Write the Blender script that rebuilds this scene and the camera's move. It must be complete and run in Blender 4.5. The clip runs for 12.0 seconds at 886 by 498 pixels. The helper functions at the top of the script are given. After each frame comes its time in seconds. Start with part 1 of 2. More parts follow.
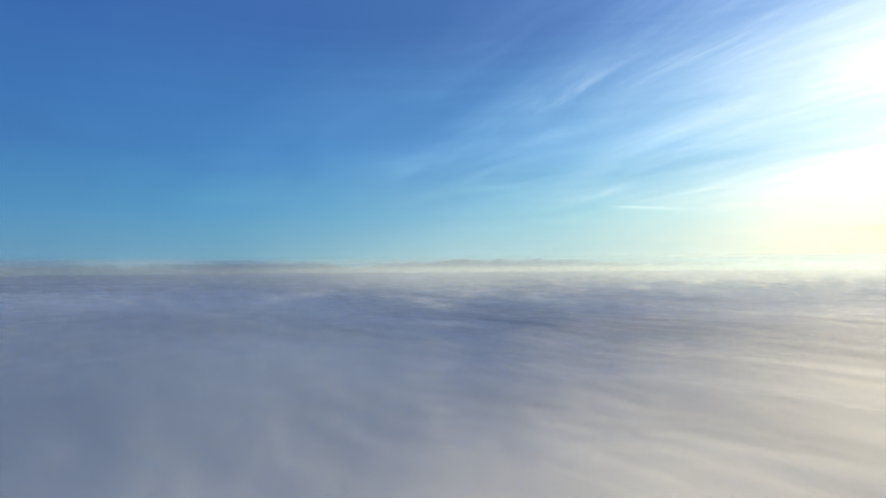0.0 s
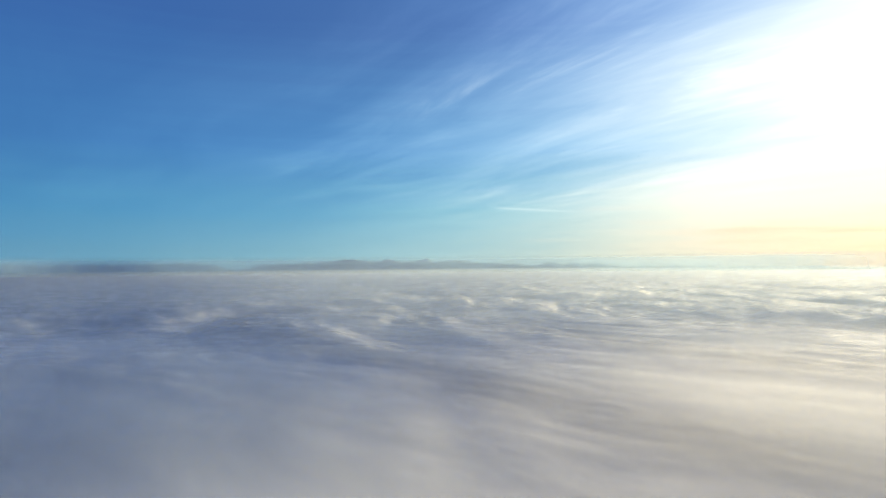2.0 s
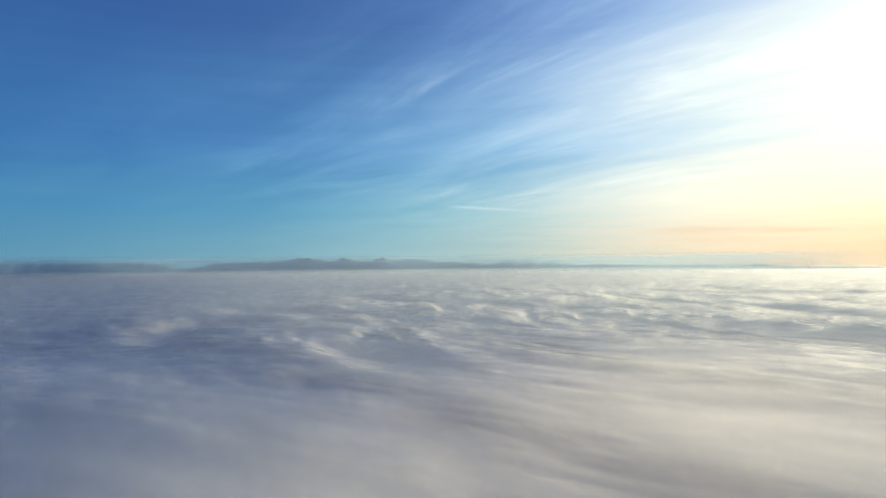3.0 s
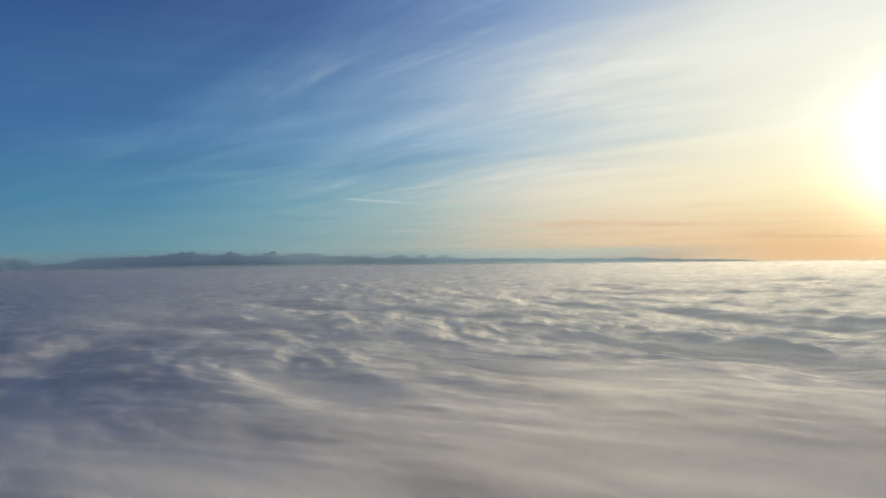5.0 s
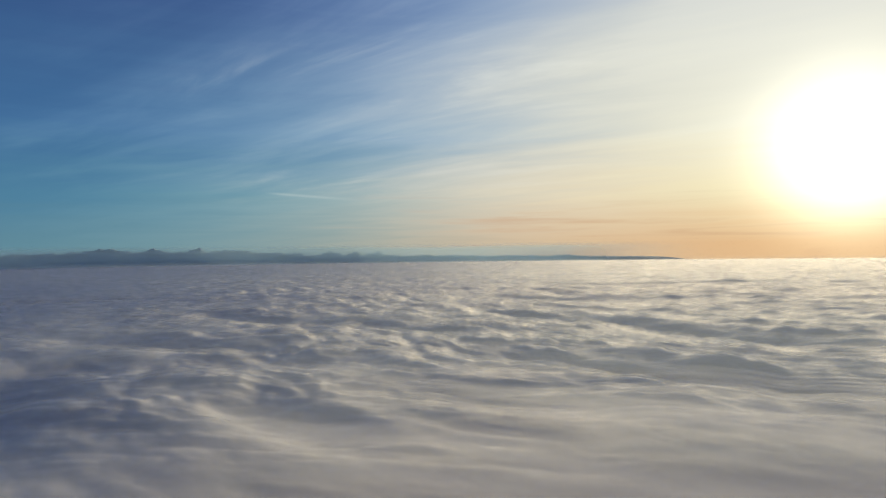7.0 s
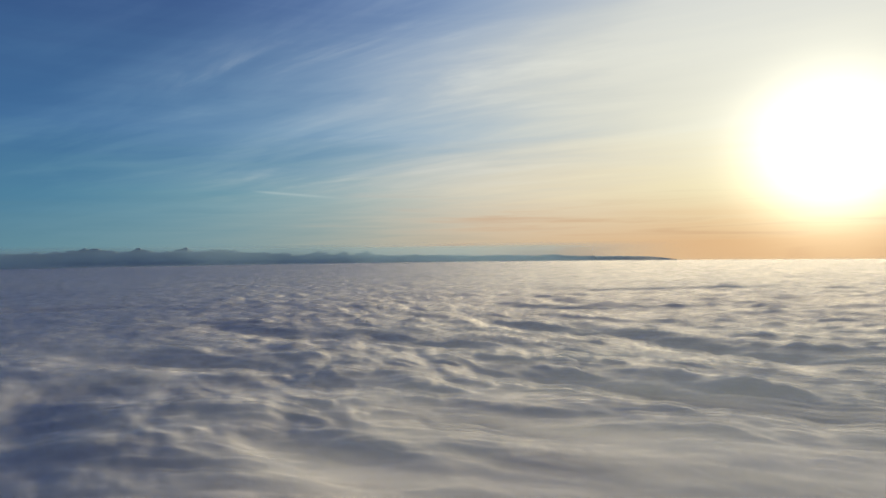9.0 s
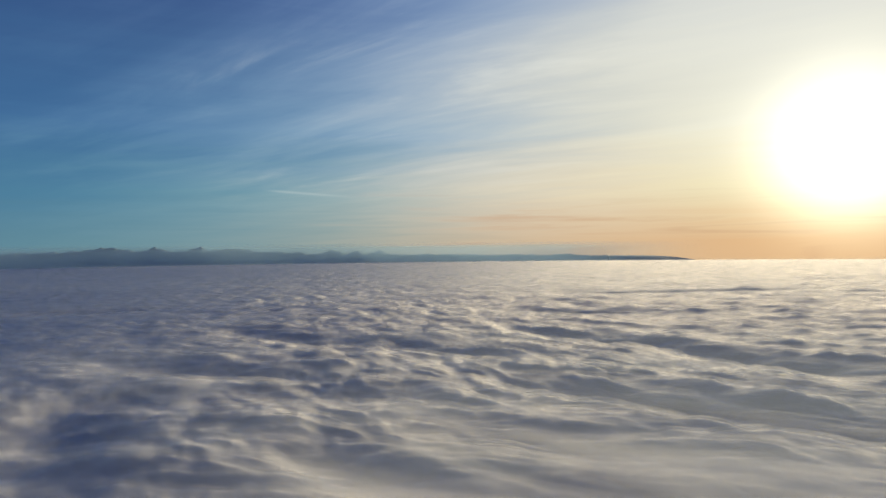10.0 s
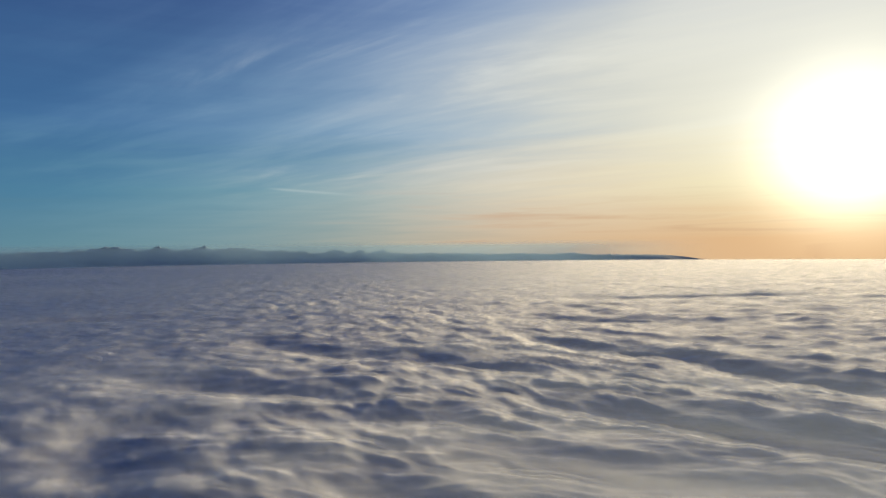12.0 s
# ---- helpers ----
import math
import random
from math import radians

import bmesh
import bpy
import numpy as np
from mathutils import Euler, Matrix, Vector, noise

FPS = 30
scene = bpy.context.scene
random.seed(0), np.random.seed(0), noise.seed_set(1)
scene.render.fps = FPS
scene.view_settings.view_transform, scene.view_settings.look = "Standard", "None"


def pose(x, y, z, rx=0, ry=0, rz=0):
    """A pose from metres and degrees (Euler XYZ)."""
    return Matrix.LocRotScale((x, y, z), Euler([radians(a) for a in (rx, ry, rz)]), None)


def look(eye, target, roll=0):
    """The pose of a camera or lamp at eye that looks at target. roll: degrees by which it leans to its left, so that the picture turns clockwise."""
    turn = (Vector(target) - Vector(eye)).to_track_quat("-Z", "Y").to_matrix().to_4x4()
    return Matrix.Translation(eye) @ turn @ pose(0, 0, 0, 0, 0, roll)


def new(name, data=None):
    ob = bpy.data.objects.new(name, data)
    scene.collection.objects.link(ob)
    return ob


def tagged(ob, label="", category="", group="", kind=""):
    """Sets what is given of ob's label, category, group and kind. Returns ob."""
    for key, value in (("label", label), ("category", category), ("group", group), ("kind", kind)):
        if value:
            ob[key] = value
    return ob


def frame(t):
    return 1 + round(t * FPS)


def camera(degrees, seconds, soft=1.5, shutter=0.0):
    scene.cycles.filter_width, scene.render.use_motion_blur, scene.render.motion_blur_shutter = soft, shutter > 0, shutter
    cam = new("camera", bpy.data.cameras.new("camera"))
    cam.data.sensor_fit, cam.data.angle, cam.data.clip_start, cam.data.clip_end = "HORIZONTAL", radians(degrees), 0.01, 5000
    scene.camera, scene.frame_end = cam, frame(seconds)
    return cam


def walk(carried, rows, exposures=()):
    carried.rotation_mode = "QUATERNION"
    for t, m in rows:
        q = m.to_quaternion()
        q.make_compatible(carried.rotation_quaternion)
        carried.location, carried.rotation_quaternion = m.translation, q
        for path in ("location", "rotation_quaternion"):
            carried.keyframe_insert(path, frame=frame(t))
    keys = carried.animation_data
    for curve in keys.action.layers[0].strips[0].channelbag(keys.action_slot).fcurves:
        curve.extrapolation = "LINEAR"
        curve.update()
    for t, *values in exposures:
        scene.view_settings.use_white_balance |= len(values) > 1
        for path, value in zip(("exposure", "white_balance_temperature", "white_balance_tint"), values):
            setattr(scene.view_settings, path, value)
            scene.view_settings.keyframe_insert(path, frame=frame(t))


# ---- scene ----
cam = camera(70.0, 12.0, soft=1.6)


def flight(t, heading, pitch, lean):
    """The drone climbs steadily out of the cloud tops while it slides sideways. heading: degrees clockwise from +y."""
    turn = pose(0, 0, 0, 0, 0, -heading) @ pose(0, 0, 0, 90 + pitch) @ pose(0, 0, 0, 0, 0, -lean)
    return t, Matrix.Translation((-5.0 * t, 19.2 + 2.7 * t, 8.5 + 3.7 * t)) @ turn


scene.cycles.transparent_max_bounces = 48
walk(cam, [flight(*row) for row in (
    (0.0, -10.67, 1.91, 0.45), (0.5, -8.17, 1.93, 0.50), (1.0, -5.38, 1.90, 0.50), (1.5, -2.69, 1.86, 0.53),
    (2.0, -0.40, 1.79, 0.53), (2.5, 1.57, 1.70, 0.53), (3.0, 3.57, 1.61, 0.55), (5.0, 13.27, 0.84, 0.75),
    (5.5, 16.61, 0.70, 0.78), (6.0, 17.78, 0.54, 0.80), (6.5, 17.31, 0.50, 0.78), (7.0, 19.48, 0.42, 0.75),
    (9.0, 20.65, 0.29, 0.70), (9.5, 19.93, 0.24, 0.68), (10.0, 19.57, 0.20, 0.67), (10.5, 18.98, 0.16, 0.66),
    (11.0, 18.70, 0.11, 0.66), (11.5, 18.98, 0.07, 0.66), (12.0, 19.39, 0.02, 0.66))],
    exposures=((0.0, 2.05, 6450, 1), (1.5, 1.98, 6400, 1), (2.5, 1.84, 6350, 2), (3.2, 1.68, 6300, 2), (4.8, 1.30, 6600, 5),
               (5.5, 1.20, 6600, 6), (7.0, 1.11, 6600, 6), (12.0, 1.08, 6550, 7)))

# ---- light: a low sun behind thin high cloud ----
SUN_AZ, SUN_EL = 52.3, 7.2          # degrees clockwise from +y, degrees above the horizon
SUN = Vector((math.sin(radians(SUN_AZ)) * math.cos(radians(SUN_EL)),
              math.cos(radians(SUN_AZ)) * math.cos(radians(SUN_EL)), math.sin(radians(SUN_EL))))

lamp = bpy.data.lights.new("sun", "SUN")
lamp.energy, lamp.angle, lamp.color = 4.8, radians(26.0), (1.0, 0.79, 0.48)
sun = new("sun", lamp)
sun.matrix_world = look(SUN * 3000, (0, 0, 0))


class Nodes:
    """Short spellings for node trees."""

    def __init__(self, tree):
        self.tree = tree
        tree.nodes.clear()

    def add(self, kind, *sockets, **props):
        node = self.tree.nodes.new(kind)
        for key, value in props.items():
            setattr(node, key, value)
        for slot, value in sockets:
            if isinstance(value, bpy.types.NodeSocket):
                self.tree.links.new(value, node.inputs[slot])
            elif value is not None:
                node.inputs[slot].default_value = value
        return node

    def math(self, op, a, b=None, c=None, clamp=False):
        return self.add("ShaderNodeMath", (0, a), (1, b), (2, c), operation=op, use_clamp=clamp).outputs[0]

    def vec(self, op, a, b=None):
        node = self.add("ShaderNodeVectorMath", (0, a), (1, b), operation=op)
        return node.outputs["Value"] if op in ("DOT_PRODUCT", "LENGTH") else node.outputs["Vector"]

    def mix(self, fac, a, b, blend="MIX"):
        node = self.add("ShaderNodeMix", (0, fac), (6, a), (7, b), data_type="RGBA", blend_type=blend)
        return node.outputs[2]

    def remap(self, v, a, b, c=0.0, d=1.0):
        return self.add("ShaderNodeMapRange", (0, v), (1, a), (2, b), (3, c), (4, d), interpolation_type="SMOOTHSTEP").outputs[0]

    def along(self, vector, turn, scale):
        """Coordinates turned so that y runs along the bearing turn (degrees), then scaled."""
        turned = self.add("ShaderNodeMapping", (0, vector), ("Rotation", (0, 0, radians(turn)))).outputs[0]
        return self.add("ShaderNodeMapping", (0, turned), ("Scale", scale)).outputs[0]

    def noise(self, vector, scale, detail=4.0, rough=0.5, warp=0.0):
        return self.add("ShaderNodeTexNoise", ("Vector", vector), ("Scale", scale), ("Detail", detail), ("Roughness", rough), ("Distortion", warp)).outputs[0]


def rgb(r, g, b):
    return (r, g, b, 1.0)


def tone(r, g, b):
    """A linear colour from its 8-bit display values."""
    return tuple(((v / 255 + 0.055) / 1.055) ** 2.4 if v > 10 else v / 3295 for v in (r, g, b))


# The veiled sky by the angle from the sun in degrees, at four heights above the horizon.
HORIZON = ((0, 246, 200, 135), (8, 232, 186, 138), (17, 226, 190, 150), (27, 216, 190, 160), (37, 184, 180, 166), (44, 150, 165, 163),
           (54, 122, 154, 164), (66, 102, 143, 158), (92, 74, 121, 150), (140, 66, 100, 135))
LOW = ((0, 253, 240, 200), (8, 250, 236, 195), (17, 238, 223, 194), (27, 221, 212, 195), (37, 182, 192, 190), (44, 146, 174, 182),
       (53, 110, 154, 174), (65, 80, 130, 162), (92, 58, 110, 150), (140, 52, 86, 130))
MIDDLE = ((0, 255, 252, 236), (8, 250, 246, 228), (17, 228, 225, 212), (27, 198, 206, 210), (37, 158, 182, 204), (44, 128, 161, 191),
          (53, 99, 139, 178), (65, 66, 110, 158), (92, 50, 92, 142), (140, 45, 76, 122))
HIGH = ((0, 242, 241, 235), (15, 217, 219, 218), (19, 198, 204, 211), (24, 179, 190, 207), (31, 147, 168, 199), (39, 108, 136, 181),
        (52, 72, 102, 153), (65, 54, 83, 133), (92, 44, 78, 134), (140, 40, 72, 130))


def build_sky():
    """A clear blue sky under thin cirrus, with the wide glow of a low veiled sun."""
    world = bpy.data.worlds.new("sky")
    world.use_nodes = True
    scene.world = world
    n = Nodes(world.node_tree)
    way = n.add("ShaderNodeTexCoord").outputs["Generated"]
    flat = n.add("ShaderNodeSeparateXYZ", (0, way))
    low = n.math("MAXIMUM", flat.outputs[2], 0.0)
    height = n.math("MULTIPLY", n.math("ARCSINE", n.math("MINIMUM", low, 1.0)), 180 / math.pi)
    bearing = n.math("MULTIPLY", n.math("ARCTAN2", flat.outputs[0], flat.outputs[1]), 180 / math.pi)
    cosine = n.math("MINIMUM", n.math("MAXIMUM", n.vec("DOT_PRODUCT", way, tuple(SUN)), -1.0), 1.0)
    angle = n.math("MULTIPLY", n.math("ARCCOSINE", cosine), 180 / math.pi)

    # cirrus: long streaks on a high level sheet, drifting across the angle so that the veil's edge is uneven
    lift = n.math("ADD", low, 0.07)
    sheet = n.add("ShaderNodeCombineXYZ", (0, n.math("DIVIDE", flat.outputs[0], lift)), (1, n.math("DIVIDE", flat.outputs[1], lift)), (2, 0.0)).outputs[0]
    streak = n.along(sheet, -38, (0.85, 0.24, 1.0))
    fine = n.noise(streak, 2.4, 7.0, 0.58, 0.5)
    wide = n.noise(streak, 0.75, 3.0, 0.5, 0.4)
    soft = n.noise(n.along(sheet, -60, (0.55, 0.28, 1.0)), 1.1, 4.0, 0.5, 0.8)
    uneven = n.math("ADD", n.math("MULTIPLY", n.math("SUBTRACT", wide, 0.5), 20.0), n.math("MULTIPLY", n.math("SUBTRACT", fine, 0.5), 21.0))
    uneven = n.math("ADD", uneven, n.math("MULTIPLY", n.math("SUBTRACT", soft, 0.5), 10.0))
    # low down the haze lies in level bands
    level = n.add("ShaderNodeCombineXYZ", (0, n.math("MULTIPLY", bearing, 0.035)), (1, n.math("MULTIPLY", height, 0.75)), (2, 0.0)).outputs[0]
    bands = n.math("SUBTRACT", n.noise(level, 1.5, 6.0, 0.6, 0.5), 0.5)
    near_horizon = n.remap(height, 1.5, 7.5, 1.0, 0.0)
    shift = n.math("MULTIPLY", uneven, n.remap(height, 2.0, 9.0, 0.15, 1.0))
    shift = n.math("ADD", shift, n.math("MULTIPLY", n.math("MULTIPLY", bands, near_horizon), 14.0))
    shift = n.math("MULTIPLY", shift, n.remap(angle, 5.0, 24.0, 0.1, 1.0))
    reach = n.math("DIVIDE", n.math("MAXIMUM", n.math("SUBTRACT", angle, shift), 0.0), 140.0)

    def by_angle(stops):
        ramp = n.add("ShaderNodeValToRGB", (0, reach))
        ramp.color_ramp.interpolation = "B_SPLINE"
        while len(ramp.color_ramp.elements) < len(stops):
            ramp.color_ramp.elements.new(0.5)
        for key, (at, *shade) in zip(ramp.color_ramp.elements, stops):
            key.position, key.color = at / 140.0, rgb(*tone(*shade))
        return ramp.outputs[0]

    def rise(a, b):
        return n.add("ShaderNodeMapRange", (0, n.math("ADD", height, n.math("MULTIPLY", bands, 3.0))), (1, a), (2, b)).outputs[0]
    sky = n.mix(rise(0.5, 5.0), by_angle(HORIZON), by_angle(LOW))
    sky = n.mix(rise(5.0, 10.5), sky, by_angle(MIDDLE))
    sky = n.mix(rise(10.5, 21.0), sky, by_angle(HIGH))
    # the rest of the sky above the view, darkening to the zenith
    clear = n.add("ShaderNodeTexSky", sky_type="NISHITA", sun_disc=False, sun_elevation=radians(SUN_EL), sun_rotation=radians(SUN_AZ),
                  altitude=900.0, air_density=1.0, dust_density=0.2, ozone_density=4.0).outputs[0]
    upper = n.mix(1.0, rgb(*tone(36, 64, 114)), n.mix(1.0, clear, rgb(0.012, 0.012, 0.012), "MULTIPLY"), "ADD")
    sky = n.mix(n.remap(height, 21.0, 60.0), sky, upper)

    def scaled(colour, value):
        return n.add("ShaderNodeVectorMath", (0, colour), ("Scale", value), operation="SCALE").outputs[0]
    # bright threads of ice cloud, strongest midway between the sun and the clear blue
    thread = n.math("MULTIPLY", n.remap(fine, 0.50, 0.74), n.remap(soft, 0.40, 0.62))
    thread = n.math("MULTIPLY", n.math("MULTIPLY", thread, n.remap(angle, 14.0, 28.0)), n.remap(angle, 36.0, 62.0, 0.45, 0.0))
    sky = n.mix(n.math("MULTIPLY", thread, n.remap(height, 4.0, 9.0)), sky, rgb(*tone(226, 230, 230)))
    # darker warm streaks in the haze under the sun
    murk = n.math("MULTIPLY", n.math("MULTIPLY", n.remap(bands, -0.02, 0.22), near_horizon), n.remap(angle, 26.0, 50.0, 0.50, 0.0))
    sky = n.mix(murk, sky, rgb(*tone(192, 144, 110)))
    # one thin old trail low over the mountains
    off = n.math("SUBTRACT", height, n.math("ADD", 5.75, n.math("MULTIPLY", bearing, -0.07)))
    trail = n.math("EXPONENT", n.math("MULTIPLY", n.math("POWER", n.math("DIVIDE", off, 0.10), 2.0), -1.0))
    trail = n.math("MULTIPLY", n.math("MULTIPLY", trail, n.remap(bearing, 3.5, 5.5)), n.remap(bearing, 7.5, 13.0, 0.30, 0.0))
    sky = n.mix(trail, sky, rgb(*tone(205, 216, 216)))
    # the sun itself, drowned in the veil
    core = n.math("MULTIPLY", n.math("EXPONENT", n.math("MULTIPLY", n.math("POWER", n.math("DIVIDE", angle, 4.9), 2.0), -1.0)), 1.5)
    total = n.vec("ADD", sky, scaled(rgb(1.0, 0.93, 0.72)[:3], core))
    back = n.add("ShaderNodeBackground", (0, total), (1, 0.45))
    n.add("ShaderNodeOutputWorld", (0, back.outputs[0]))


build_sky()


# ---- materials ----
def material(name):
    mat = bpy.data.materials.new(name)
    mat.use_nodes = True
    return mat, Nodes(mat.node_tree)


def onward_share(n):
    """How much light a cloud top sends on instead of spreading it: most where it is met at a low angle."""
    facing = n.add("ShaderNodeLayerWeight", ("Blend", 0.5)).outputs["Facing"]
    return n.math("ADD", n.math("MULTIPLY", n.math("POWER", facing, 2.5), 0.68), 0.14)


def onward(n, normal=None):
    """Light scattered onwards through the droplets, mostly away from the sun."""
    return n.add("ShaderNodeBsdfGlossy", (0, rgb(0.86, 0.86, 0.86)), ("Roughness", 1.0), ("Normal", normal), distribution="BECKMANN").outputs[0]


def fluff_normal(n, where):
    """Fine cottony relief on cloud, drawn out along the rolls."""
    shape = n.along(where, -36, (0.36, 0.20, 0.30))
    return n.add("ShaderNodeBump", ("Height", n.noise(shape, 1.0, 5.0, 0.55, 0.6)), ("Strength", 0.35), ("Distance", 0.5)).outputs[0]


def cloud_material():
    """Dense cloud: light enters, spreads for some metres and comes out softly; at low angles it scatters onwards."""
    mat, n = material("cloud_top")
    where = n.add("ShaderNodeTexCoord").outputs["Object"]
    wisp = n.noise(n.along(where, -36, (0.09, 0.03, 0.09)), 1.0, 5.0, 0.6, 0.4)
    # dark and blue: the tint of shaded cloud is put into the base colour
    shade = n.mix(wisp, rgb(0.19, 0.245, 0.40), rgb(0.25, 0.305, 0.46))
    normal = fluff_normal(n, where)
    solid = n.add("ShaderNodeBsdfPrincipled", ("Base Color", shade), ("Roughness", 1.0), ("Specular IOR Level", 0.0), ("Subsurface Weight", 1.0),
                  ("Subsurface Radius", (1.0, 1.0, 1.0)), ("Subsurface Scale", 10.0), ("Subsurface Anisotropy", 0.5), ("Normal", normal), subsurface_method="RANDOM_WALK")
    both = n.add("ShaderNodeMixShader", (0, onward_share(n)), (1, solid.outputs[0]), (2, onward(n, normal)))
    n.add("ShaderNodeOutputMaterial", (0, both.outputs[0]))
    return mat


def wisp_material(name, cover):
    """The loose outer cloud: patchy and half see-through."""
    mat, n = material(name)
    where = n.add("ShaderNodeTexCoord").outputs["Object"]
    patch = n.noise(n.along(where, -36, (0.15, 0.06, 0.16)), 1.0, 6.0, 0.6, 0.5)
    amount = n.math("MULTIPLY", n.remap(patch, 0.25, 0.62, 0.25, 1.0), cover)
    # the wisps' base colour carries the same blue of shade
    front = n.add("ShaderNodeBsdfDiffuse", (0, rgb(0.26, 0.315, 0.44)))
    behind = n.add("ShaderNodeBsdfTranslucent", (0, rgb(0.26, 0.315, 0.44)))
    fog = n.add("ShaderNodeMixShader", (0, 0.25), (1, front.outputs[0]), (2, behind.outputs[0]))
    fog = n.add("ShaderNodeMixShader", (0, onward_share(n)), (1, fog.outputs[0]), (2, onward(n)))
    gap = n.add("ShaderNodeBsdfTransparent")
    both = n.add("ShaderNodeMixShader", (0, amount), (1, gap.outputs[0]), (2, fog.outputs[0]))
    n.add("ShaderNodeOutputMaterial", (0, both.outputs[0]))
    return mat


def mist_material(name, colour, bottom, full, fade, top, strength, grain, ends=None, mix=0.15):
    """Thin mist or haze on a see-through sheet: between two heights it covers part of what lies behind it."""
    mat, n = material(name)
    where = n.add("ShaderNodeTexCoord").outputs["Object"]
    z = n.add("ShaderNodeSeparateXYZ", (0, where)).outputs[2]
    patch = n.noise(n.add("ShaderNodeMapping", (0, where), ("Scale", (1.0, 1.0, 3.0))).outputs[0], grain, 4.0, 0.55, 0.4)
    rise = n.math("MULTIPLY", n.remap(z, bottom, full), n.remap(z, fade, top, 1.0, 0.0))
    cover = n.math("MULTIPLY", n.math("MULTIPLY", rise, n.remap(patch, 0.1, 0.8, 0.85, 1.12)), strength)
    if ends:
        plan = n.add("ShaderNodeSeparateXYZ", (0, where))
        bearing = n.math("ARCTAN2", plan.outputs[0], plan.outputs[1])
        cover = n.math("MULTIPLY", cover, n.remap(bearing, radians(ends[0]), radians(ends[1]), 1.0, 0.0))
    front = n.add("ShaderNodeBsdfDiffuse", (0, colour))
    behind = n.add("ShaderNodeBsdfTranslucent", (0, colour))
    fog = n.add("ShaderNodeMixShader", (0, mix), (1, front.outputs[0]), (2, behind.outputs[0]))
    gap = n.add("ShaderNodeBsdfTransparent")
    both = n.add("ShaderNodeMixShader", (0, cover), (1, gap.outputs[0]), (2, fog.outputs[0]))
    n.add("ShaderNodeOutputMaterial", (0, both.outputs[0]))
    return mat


def mountain_material():
    mat, n = material("haze_blue_rock_and_snow")
    where = n.add("ShaderNodeTexCoord").outputs["Object"]
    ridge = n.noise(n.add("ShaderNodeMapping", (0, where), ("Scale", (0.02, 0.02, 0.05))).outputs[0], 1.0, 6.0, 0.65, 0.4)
    # the blue of distance haze is put into the base colour
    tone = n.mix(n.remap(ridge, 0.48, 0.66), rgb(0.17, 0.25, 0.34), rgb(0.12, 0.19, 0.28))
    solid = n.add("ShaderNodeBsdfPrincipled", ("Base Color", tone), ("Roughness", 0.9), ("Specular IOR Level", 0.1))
    n.add("ShaderNodeOutputMaterial", (0, solid.outputs[0]))
    return mat


# ---- smooth noise on arrays ----
TABLE = np.random.RandomState(7).permutation(512)
TABLE = np.concatenate([TABLE, TABLE])
COMPASS = np.linspace(0, 2 * np.pi, 64, endpoint=False)
COMPASS = np.stack([np.cos(COMPASS), np.sin(COMPASS)], -1)


def ripple(x, y):
    """Gradient noise, about -0.7 to 0.7."""
    xi, yi = np.floor(x).astype(int), np.floor(y).astype(int)
    xf, yf = x - xi, y - yi
    u, v = (f * f * f * (f * (f * 6 - 15) + 10) for f in (xf, yf))

    def corner(i, j):
        g = COMPASS[TABLE[(TABLE[(xi + i) & 511] + yi + j) & 511] & 63]
        return g[..., 0] * (xf - i) + g[..., 1] * (yf - j)
    low = corner(0, 0) * (1 - u) + corner(1, 0) * u
    high = corner(0, 1) * (1 - u) + corner(1, 1) * u
    return low * (1 - v) + high * v


def billow(x, y, soft=0.06):
    """Round heads with creases between them, about 0 to 1."""
    return np.sqrt(ripple(x, y) ** 2 + soft ** 2) * 1.6


# Hollows between the rolls: centre, bearing, half length, half width, depth.
HOLLOWS = ((150, 277, 166, 72, 14, 8.0), (78, 196, 150, 66, 12, 7.0), (32, 338, 146, 48, 12, 5.0), (-18, 395, 147, 42, 13, 4.0),
           (-63, 315, 130, 60, 14, 4.2), (-60, 262, 112, 40, 12, 4.0), (-90, 236, 150, 34, 17, 4.0), (22, 182, 142, 40, 8, 3.0),
           (423, 596, 107, 125, 17, 6.0), (117, 352, 172, 40, 11, 4.0), (-149, 622, 92, 60, 16, 4.0), (-8, 246, 140, 26, 8, 4.0),
           # the last one is added: a broad dip to shade the near left
           (205, 442, 130, 50, 12, 4.0), (-20, 172, 157, 24, 8, 3.0), (-118, 205, 140, 70, 30, 5.0))


# How far the crest of a roll lies to the north over the way east: its slope runs -0.4, -1.6, -0.5.
SWING_X = np.linspace(-5000, 5000, 2001)
SWING_Y = np.cumsum(np.interp(SWING_X, (-80, 120, 280), (-0.40, -1.60, -0.50))) * 5.0


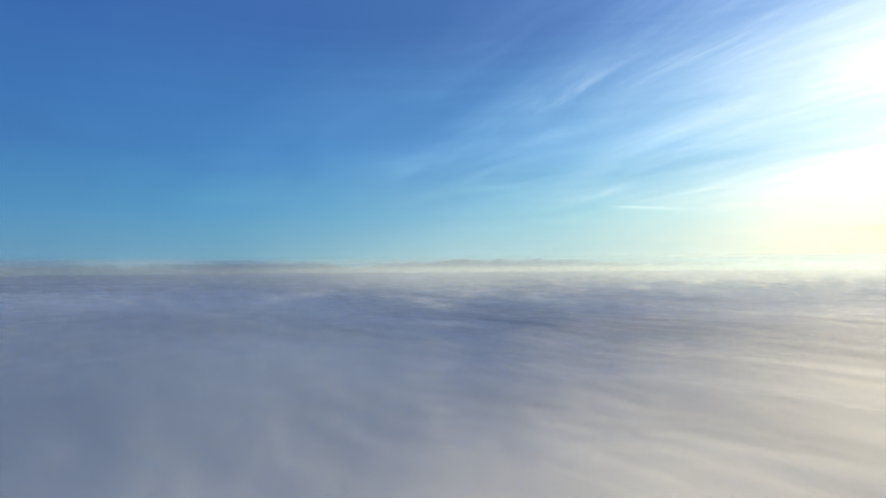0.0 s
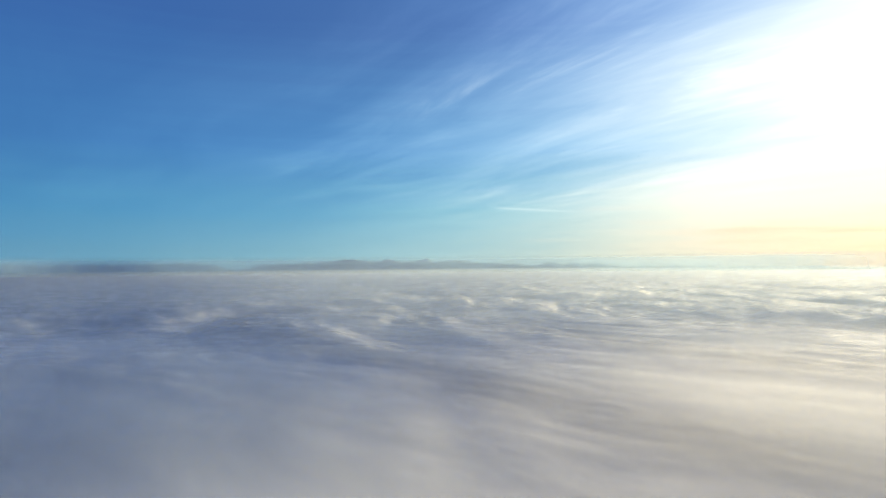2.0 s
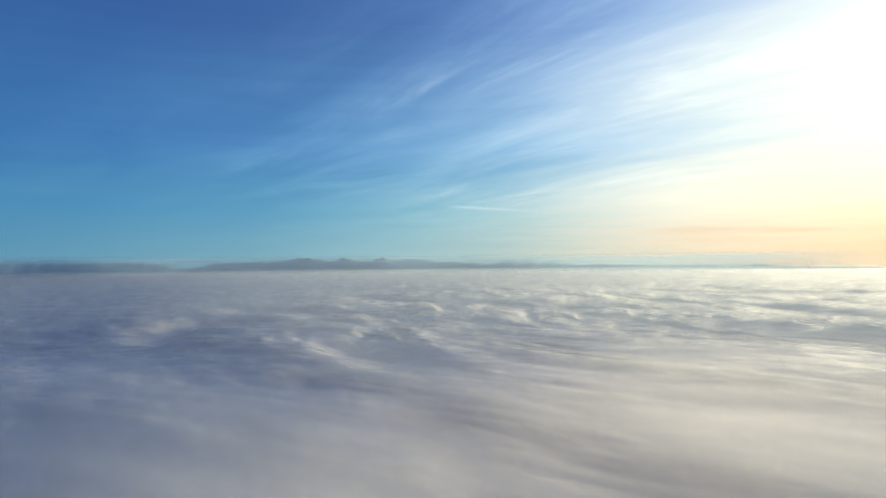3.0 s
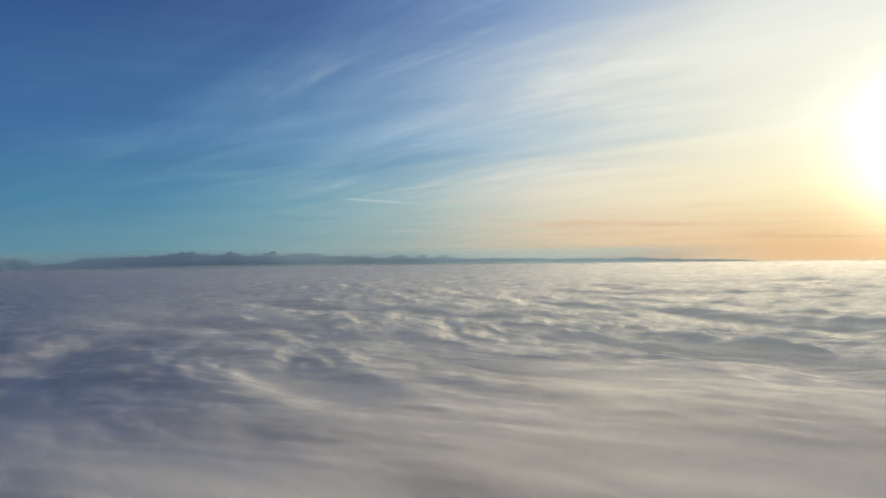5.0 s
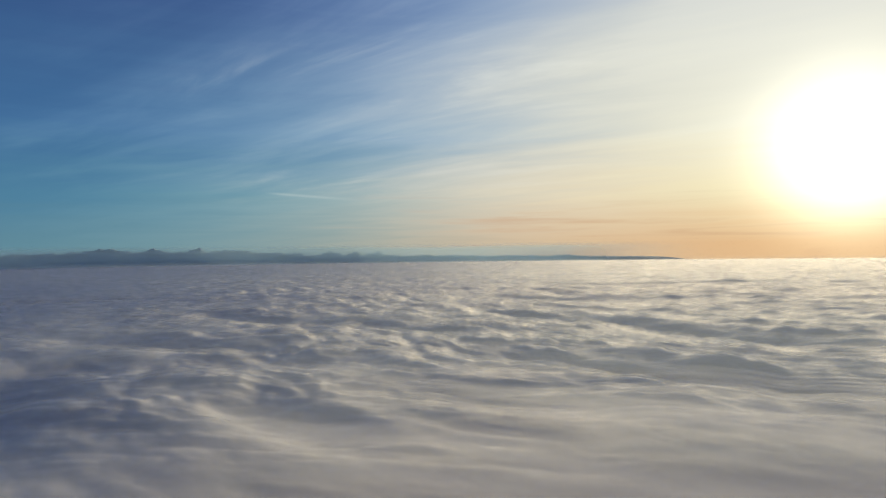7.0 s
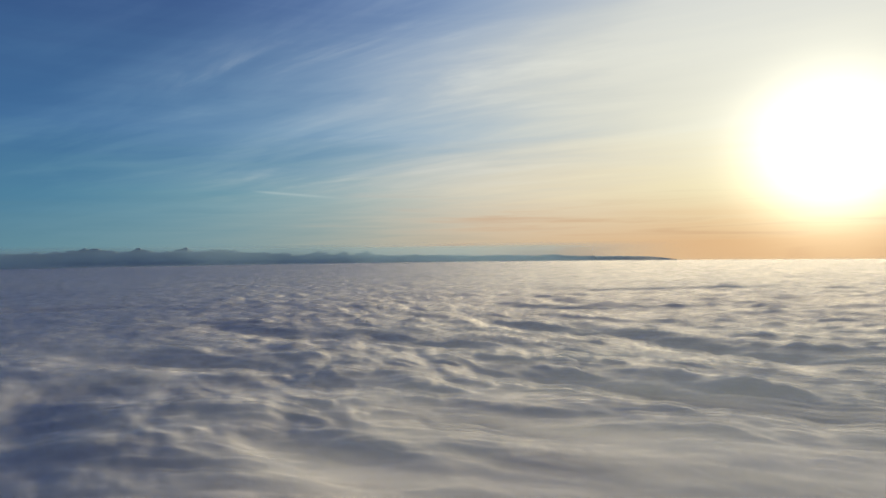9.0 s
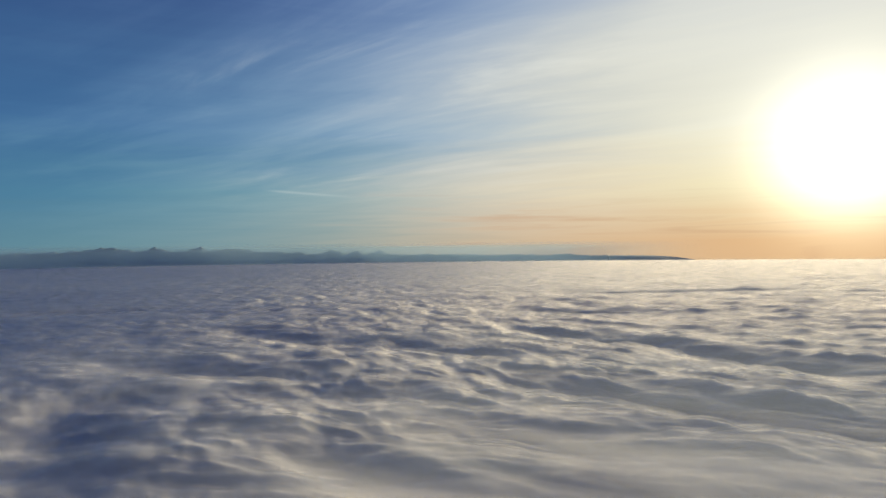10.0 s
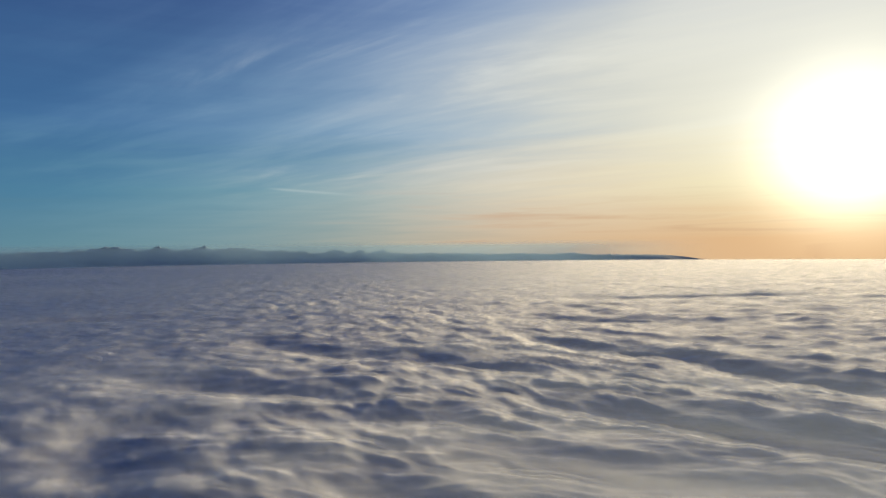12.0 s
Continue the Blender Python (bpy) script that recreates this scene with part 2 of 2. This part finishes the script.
def cloud_height(x, y):
    """The top of the cloud sea: soft rolls lying along one heading, with heads and puffs on them, sinking beyond the limb."""
    dist = np.hypot(x + 30, y - 35)
    a = radians(-40)
    bend = 20 * ripple(x / 130 + 3, y / 130), 20 * ripple(x / 130 + 21, y / 130 + 9)
    u, v = x + bend[0] + 3.5 * ripple(x / 30, y / 30 + 7), y + bend[1] + 3.5 * ripple(x / 30 + 13, y / 30)
    # the rolls swing round from one side of the sea to the other
    across, along = 0.68 * (v - np.interp(u, SWING_X, SWING_Y)), u * math.sin(a) + v * math.cos(a)
    calm = 0.14 + 0.80 * np.clip((np.hypot(x - 5, y - 60) - 55) / 105, 0, 1)
    calm = calm * (0.38 + 0.62 * np.clip((x + 140) / 140, 0, 1))
    far = 1 / (1 + (dist / 1500) ** 2)
    near = 1 / (1 + (dist / 900) ** 2)
    vary = 0.75 + 0.8 * (ripple(x / 95 + 40, y / 95) + 0.2)
    swell = 1.6 * ripple(across / 120 + 0.3, along / 230)
    rolls = 2.7 * billow(across / 21, along / 54, 0.08) - 1.2
    heads = 2.5 * billow(across / 11.5 + 5, along / 31 + 2, 0.07) - 0.9
    puffs = 1.9 * billow(across / 6.2, along / 15, 0.08) + 0.7 * billow(across / 3.2 + 4, along / 5.5, 0.14)
    top = swell * (0.3 + 0.7 * far) * (0.4 + 0.6 * calm) + (rolls * vary * (0.15 + 0.85 * far) + heads * (0.3 * far + 0.7 * near) + puffs * near) * calm
    for cx, cy, bearing, length, width, depth in HOLLOWS:
        s, c = math.sin(radians(bearing)), math.cos(radians(bearing))
        wx, wy = x + 0.35 * (u - x) - cx, y + 0.35 * (v - y) - cy
        run, side = wx * s + wy * c, wx * c - wy * s
        top = top - 0.75 * depth * np.exp(-(side / width) ** 2 - (run / length) ** 4)
    return top - np.where(dist > 2450, (np.maximum(dist - 2450, 0) / 150) ** 2 * 0.5, 0)


# ---- the cloud sea: one sheet out to the horizon ----
def sheet_mesh(name, centre, rings, angles, height):
    """A round sheet, finer near its centre. Angles clockwise from +y."""
    r, a = np.meshgrid(rings, angles, indexing="ij")
    x, y = centre[0] + r * np.sin(a), centre[1] + r * np.cos(a)
    co = np.stack([x, y, height(x, y)], -1).reshape(-1, 3)
    rows, cols = r.shape
    i = np.arange(rows - 1)[:, None] * cols + np.arange(cols)[None, :]
    j = np.arange(rows - 1)[:, None] * cols + (np.arange(cols)[None, :] + 1) % cols
    quads = np.stack([i, i + cols, j + cols, j], -1).reshape(-1, 4)
    inner = np.arange(cols)
    mesh = bpy.data.meshes.new(name)
    mesh.vertices.add(len(co))
    mesh.vertices.foreach_set("co", co.ravel())
    mesh.loops.add(quads.size + cols)
    mesh.loops.foreach_set("vertex_index", np.concatenate([quads.ravel(), inner]))
    mesh.polygons.add(len(quads) + 1)
    mesh.polygons.foreach_set("loop_start", np.concatenate([np.arange(len(quads)) * 4, [quads.size]]))
    mesh.update(calc_edges=True)
    mesh.validate()
    mesh.polygons.foreach_set("use_smooth", np.ones(len(mesh.polygons), bool))
    return mesh


def rings_and_fan(rows, step):
    fan = np.concatenate([np.arange(-52, 72, step), np.arange(72, 308, 2.0)])
    rings = 3.0 * (4580 / 3.0) ** np.linspace(0, 1, rows)
    return rings, np.radians(fan)


deck = new("cloud_sea", sheet_mesh("cloud_sea", (-30.0, 35.0), *rings_and_fan(900, 0.19), cloud_height))
deck.data.materials.append(cloud_material())
tagged(deck, "soft white sea of cloud in rolling billows reaching the horizon", "cloud", kind="structure")

# the loose wisps that lie on the dense cloud, layer upon layer
for lift, cover in ((0.5, 0.34), (1.0, 0.22)):
    def layer(x, y, up=lift):
        return cloud_height(x, y) + up * (0.7 + 1.2 * (ripple(x / 17 + up * 9, y / 17) + 0.5))
    fluff = new("cloud_wisps", sheet_mesh("cloud_wisps", (-30.0, 35.0), *rings_and_fan(650, 0.26), layer))
    fluff.data.materials.append(wisp_material("cloud_wisp", cover))
    tagged(fluff, "loose pale wisps lying on the dense cloud tops", "cloud", kind="stuff")


# ---- the mountains beyond ----
def range_mesh(name, near, far, first, last, crest):
    cols, rows = int((last - first) / 0.06), 22
    a = np.radians(np.linspace(first, last, cols))
    s = np.linspace(0, 1, rows)
    s, a = np.meshgrid(s, a, indexing="ij")
    r = near + (far - near) * s
    x, y = r * np.sin(a), r * np.cos(a)
    rough = ripple(np.degrees(a) * 1.3 + 9, r / 60) * 0.12
    up = np.minimum(s / 0.7, (1.25 - s) / 0.55)
    z = crest(np.degrees(a)) * np.clip(up + rough * (1 - np.abs(2 * s - 1.4)) * (s < 0.68), 0, 1) - 150 * (1 - s) ** 3
    co = np.stack([x, y, z], -1).reshape(-1, 3)
    n = a.shape[1]
    faces = [(i * n + j, i * n + j + 1, (i + 1) * n + j + 1, (i + 1) * n + j) for i in range(rows - 1) for j in range(n - 1)]
    mesh = bpy.data.meshes.new(name)
    mesh.from_pydata(co.tolist(), [], faces)
    mesh.shade_smooth()
    return mesh


def crest_line(deg):
    """Height of the skyline in metres over the bearing: a long massif with separate summits, falling away on both sides."""
    def step(at, wide):
        return 1 / (1 + np.exp(-(deg - at) / wide))
    body = 64 - 40 * np.exp(-((deg + 18.6) / 1.6) ** 2) - 32 * step(5, 1.6) - 20 * step(16, 1.2) - 22 * step(32, 2.2) - 110 * step(40.0, 0.9)
    for at, wide, tall in ((-23.6, 2.5, 8), (-9.4, 1.5, 30), (-8.2, 0.6, 12), (-5.4, 1.1, 28), (-2.0, 0.7, 30), (0.1, 0.9, 26), (2.0, 1.0, 9), (4.2, 0.6, 9),
                           (6.1, 0.5, 14), (9.0, 0.8, 32), (11.1, 0.5, 26), (13.1, 0.55, 34), (17.4, 0.8, 10), (19.4, 1.2, 8), (21.4, 0.9, 8), (25.3, 0.9, 7), (30.0, 1.0, 12)):
        body = body + tall * (0.55 * np.exp(-((deg - at) / wide) ** 2) + 0.5 * np.exp(-np.abs(deg - at) / wide * 1.2))
    jag = 6 * ripple(deg * 0.9, deg * 0 + 3.3) + 26 * np.abs(ripple(deg * 1.1, deg * 0 + 8.4)) + 15 * np.abs(ripple(deg * 2.3, deg * 0 + 1.6)) + 3 * ripple(deg * 6.5, deg * 0 + 5.2)
    return body - 6 + 7 * step(16, 1.5) + jag * (1 - 0.6 * step(16, 1.5)) * np.clip(1 - step(37, 1.0), 0, 1)


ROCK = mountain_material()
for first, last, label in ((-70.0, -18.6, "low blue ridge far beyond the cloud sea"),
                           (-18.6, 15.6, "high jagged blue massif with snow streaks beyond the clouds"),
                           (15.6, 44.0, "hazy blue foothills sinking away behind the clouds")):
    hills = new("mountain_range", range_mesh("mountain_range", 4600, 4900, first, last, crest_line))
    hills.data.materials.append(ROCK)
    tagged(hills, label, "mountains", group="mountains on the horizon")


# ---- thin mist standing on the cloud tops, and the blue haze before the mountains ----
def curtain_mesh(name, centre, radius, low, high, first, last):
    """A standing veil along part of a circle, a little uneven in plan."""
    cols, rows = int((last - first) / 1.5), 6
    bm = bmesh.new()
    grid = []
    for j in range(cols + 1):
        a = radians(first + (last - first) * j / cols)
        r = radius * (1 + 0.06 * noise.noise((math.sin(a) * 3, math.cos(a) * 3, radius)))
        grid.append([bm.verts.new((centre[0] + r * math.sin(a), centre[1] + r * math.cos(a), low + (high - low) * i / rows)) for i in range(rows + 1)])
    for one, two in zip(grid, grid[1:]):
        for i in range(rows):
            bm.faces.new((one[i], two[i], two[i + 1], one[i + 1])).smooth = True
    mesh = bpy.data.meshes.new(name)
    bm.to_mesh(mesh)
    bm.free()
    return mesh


def drifting_mist_material(centre, inner, outer, most):
    """Thin level mist, densest over one place and thinning out to nothing round it."""
    mat, n = material("drifting_mist")
    where = n.add("ShaderNodeTexCoord").outputs["Object"]
    plan = n.vec("SUBTRACT", n.vec("MULTIPLY", where, (1.0, 1.0, 0.0)), (centre[0], centre[1], 0.0))
    patch = n.noise(n.along(where, -36, (0.030, 0.012, 0.2)), 1.0, 5.0, 0.55, 0.4)
    cover = n.math("MULTIPLY", n.remap(n.vec("LENGTH", plan), inner, outer, most, 0.0), n.remap(patch, 0.28, 0.72, 0.15, 1.3))
    front = n.add("ShaderNodeBsdfDiffuse", (0, rgb(0.60, 0.72, 0.86)))
    fog = n.add("ShaderNodeMixShader", (0, 0.6), (1, front.outputs[0]), (2, onward(n)))
    gap = n.add("ShaderNodeBsdfTransparent")
    both = n.add("ShaderNodeMixShader", (0, cover), (1, gap.outputs[0]), (2, fog.outputs[0]))
    n.add("ShaderNodeOutputMaterial", (0, both.outputs[0]))
    return mat


# over the place of the take-off: centre, radius where it thins, radius where it ends, cover, levels
for centre, inner, outer, most, levels in (((5.0, 60.0), 30.0, 190.0, 0.22, (2.4, 3.3, 4.2, 5.1)),):
    thin_mist = drifting_mist_material(centre, inner, outer, most)
    for level in levels:
        def sheet_height(x, y, up=level):
            return up + 0.75 * cloud_height(x, y) + 0.5 * ripple(x / 45 + up, y / 45)
        veil = new("mist_layer", sheet_mesh("mist_layer", centre, np.linspace(4, outer + 3, 110), np.radians(np.arange(0, 360, 2.0)), sheet_height))
        veil.data.materials.append(thin_mist)
        tagged(veil, "thin pale mist drifting just over the cloud tops", "mist", kind="stuff")

# shallow mist on the cloud sea as standing see-through sheets, veil behind veil
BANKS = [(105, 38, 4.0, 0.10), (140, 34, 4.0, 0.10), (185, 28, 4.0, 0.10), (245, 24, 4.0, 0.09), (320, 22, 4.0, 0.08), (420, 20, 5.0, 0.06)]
# the far sheets are painted haze that pales the distant cloud
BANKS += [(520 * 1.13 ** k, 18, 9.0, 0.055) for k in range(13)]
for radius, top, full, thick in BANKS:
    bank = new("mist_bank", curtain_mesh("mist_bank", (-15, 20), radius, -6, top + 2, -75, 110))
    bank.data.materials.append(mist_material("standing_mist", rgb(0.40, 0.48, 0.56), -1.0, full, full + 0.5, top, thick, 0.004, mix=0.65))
    tagged(bank, "thin bluish mist put in as a see-through sheet low on the cloud sea", "mist", kind="stuff")

# the airlight of distance is put in as one blue see-through sheet
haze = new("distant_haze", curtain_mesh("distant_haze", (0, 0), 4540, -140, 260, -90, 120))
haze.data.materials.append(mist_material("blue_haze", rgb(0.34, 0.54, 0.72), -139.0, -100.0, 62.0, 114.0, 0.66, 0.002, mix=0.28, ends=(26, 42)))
tagged(haze, "blue haze of distance put in as a see-through sheet before the mountains", "haze", kind="stuff")
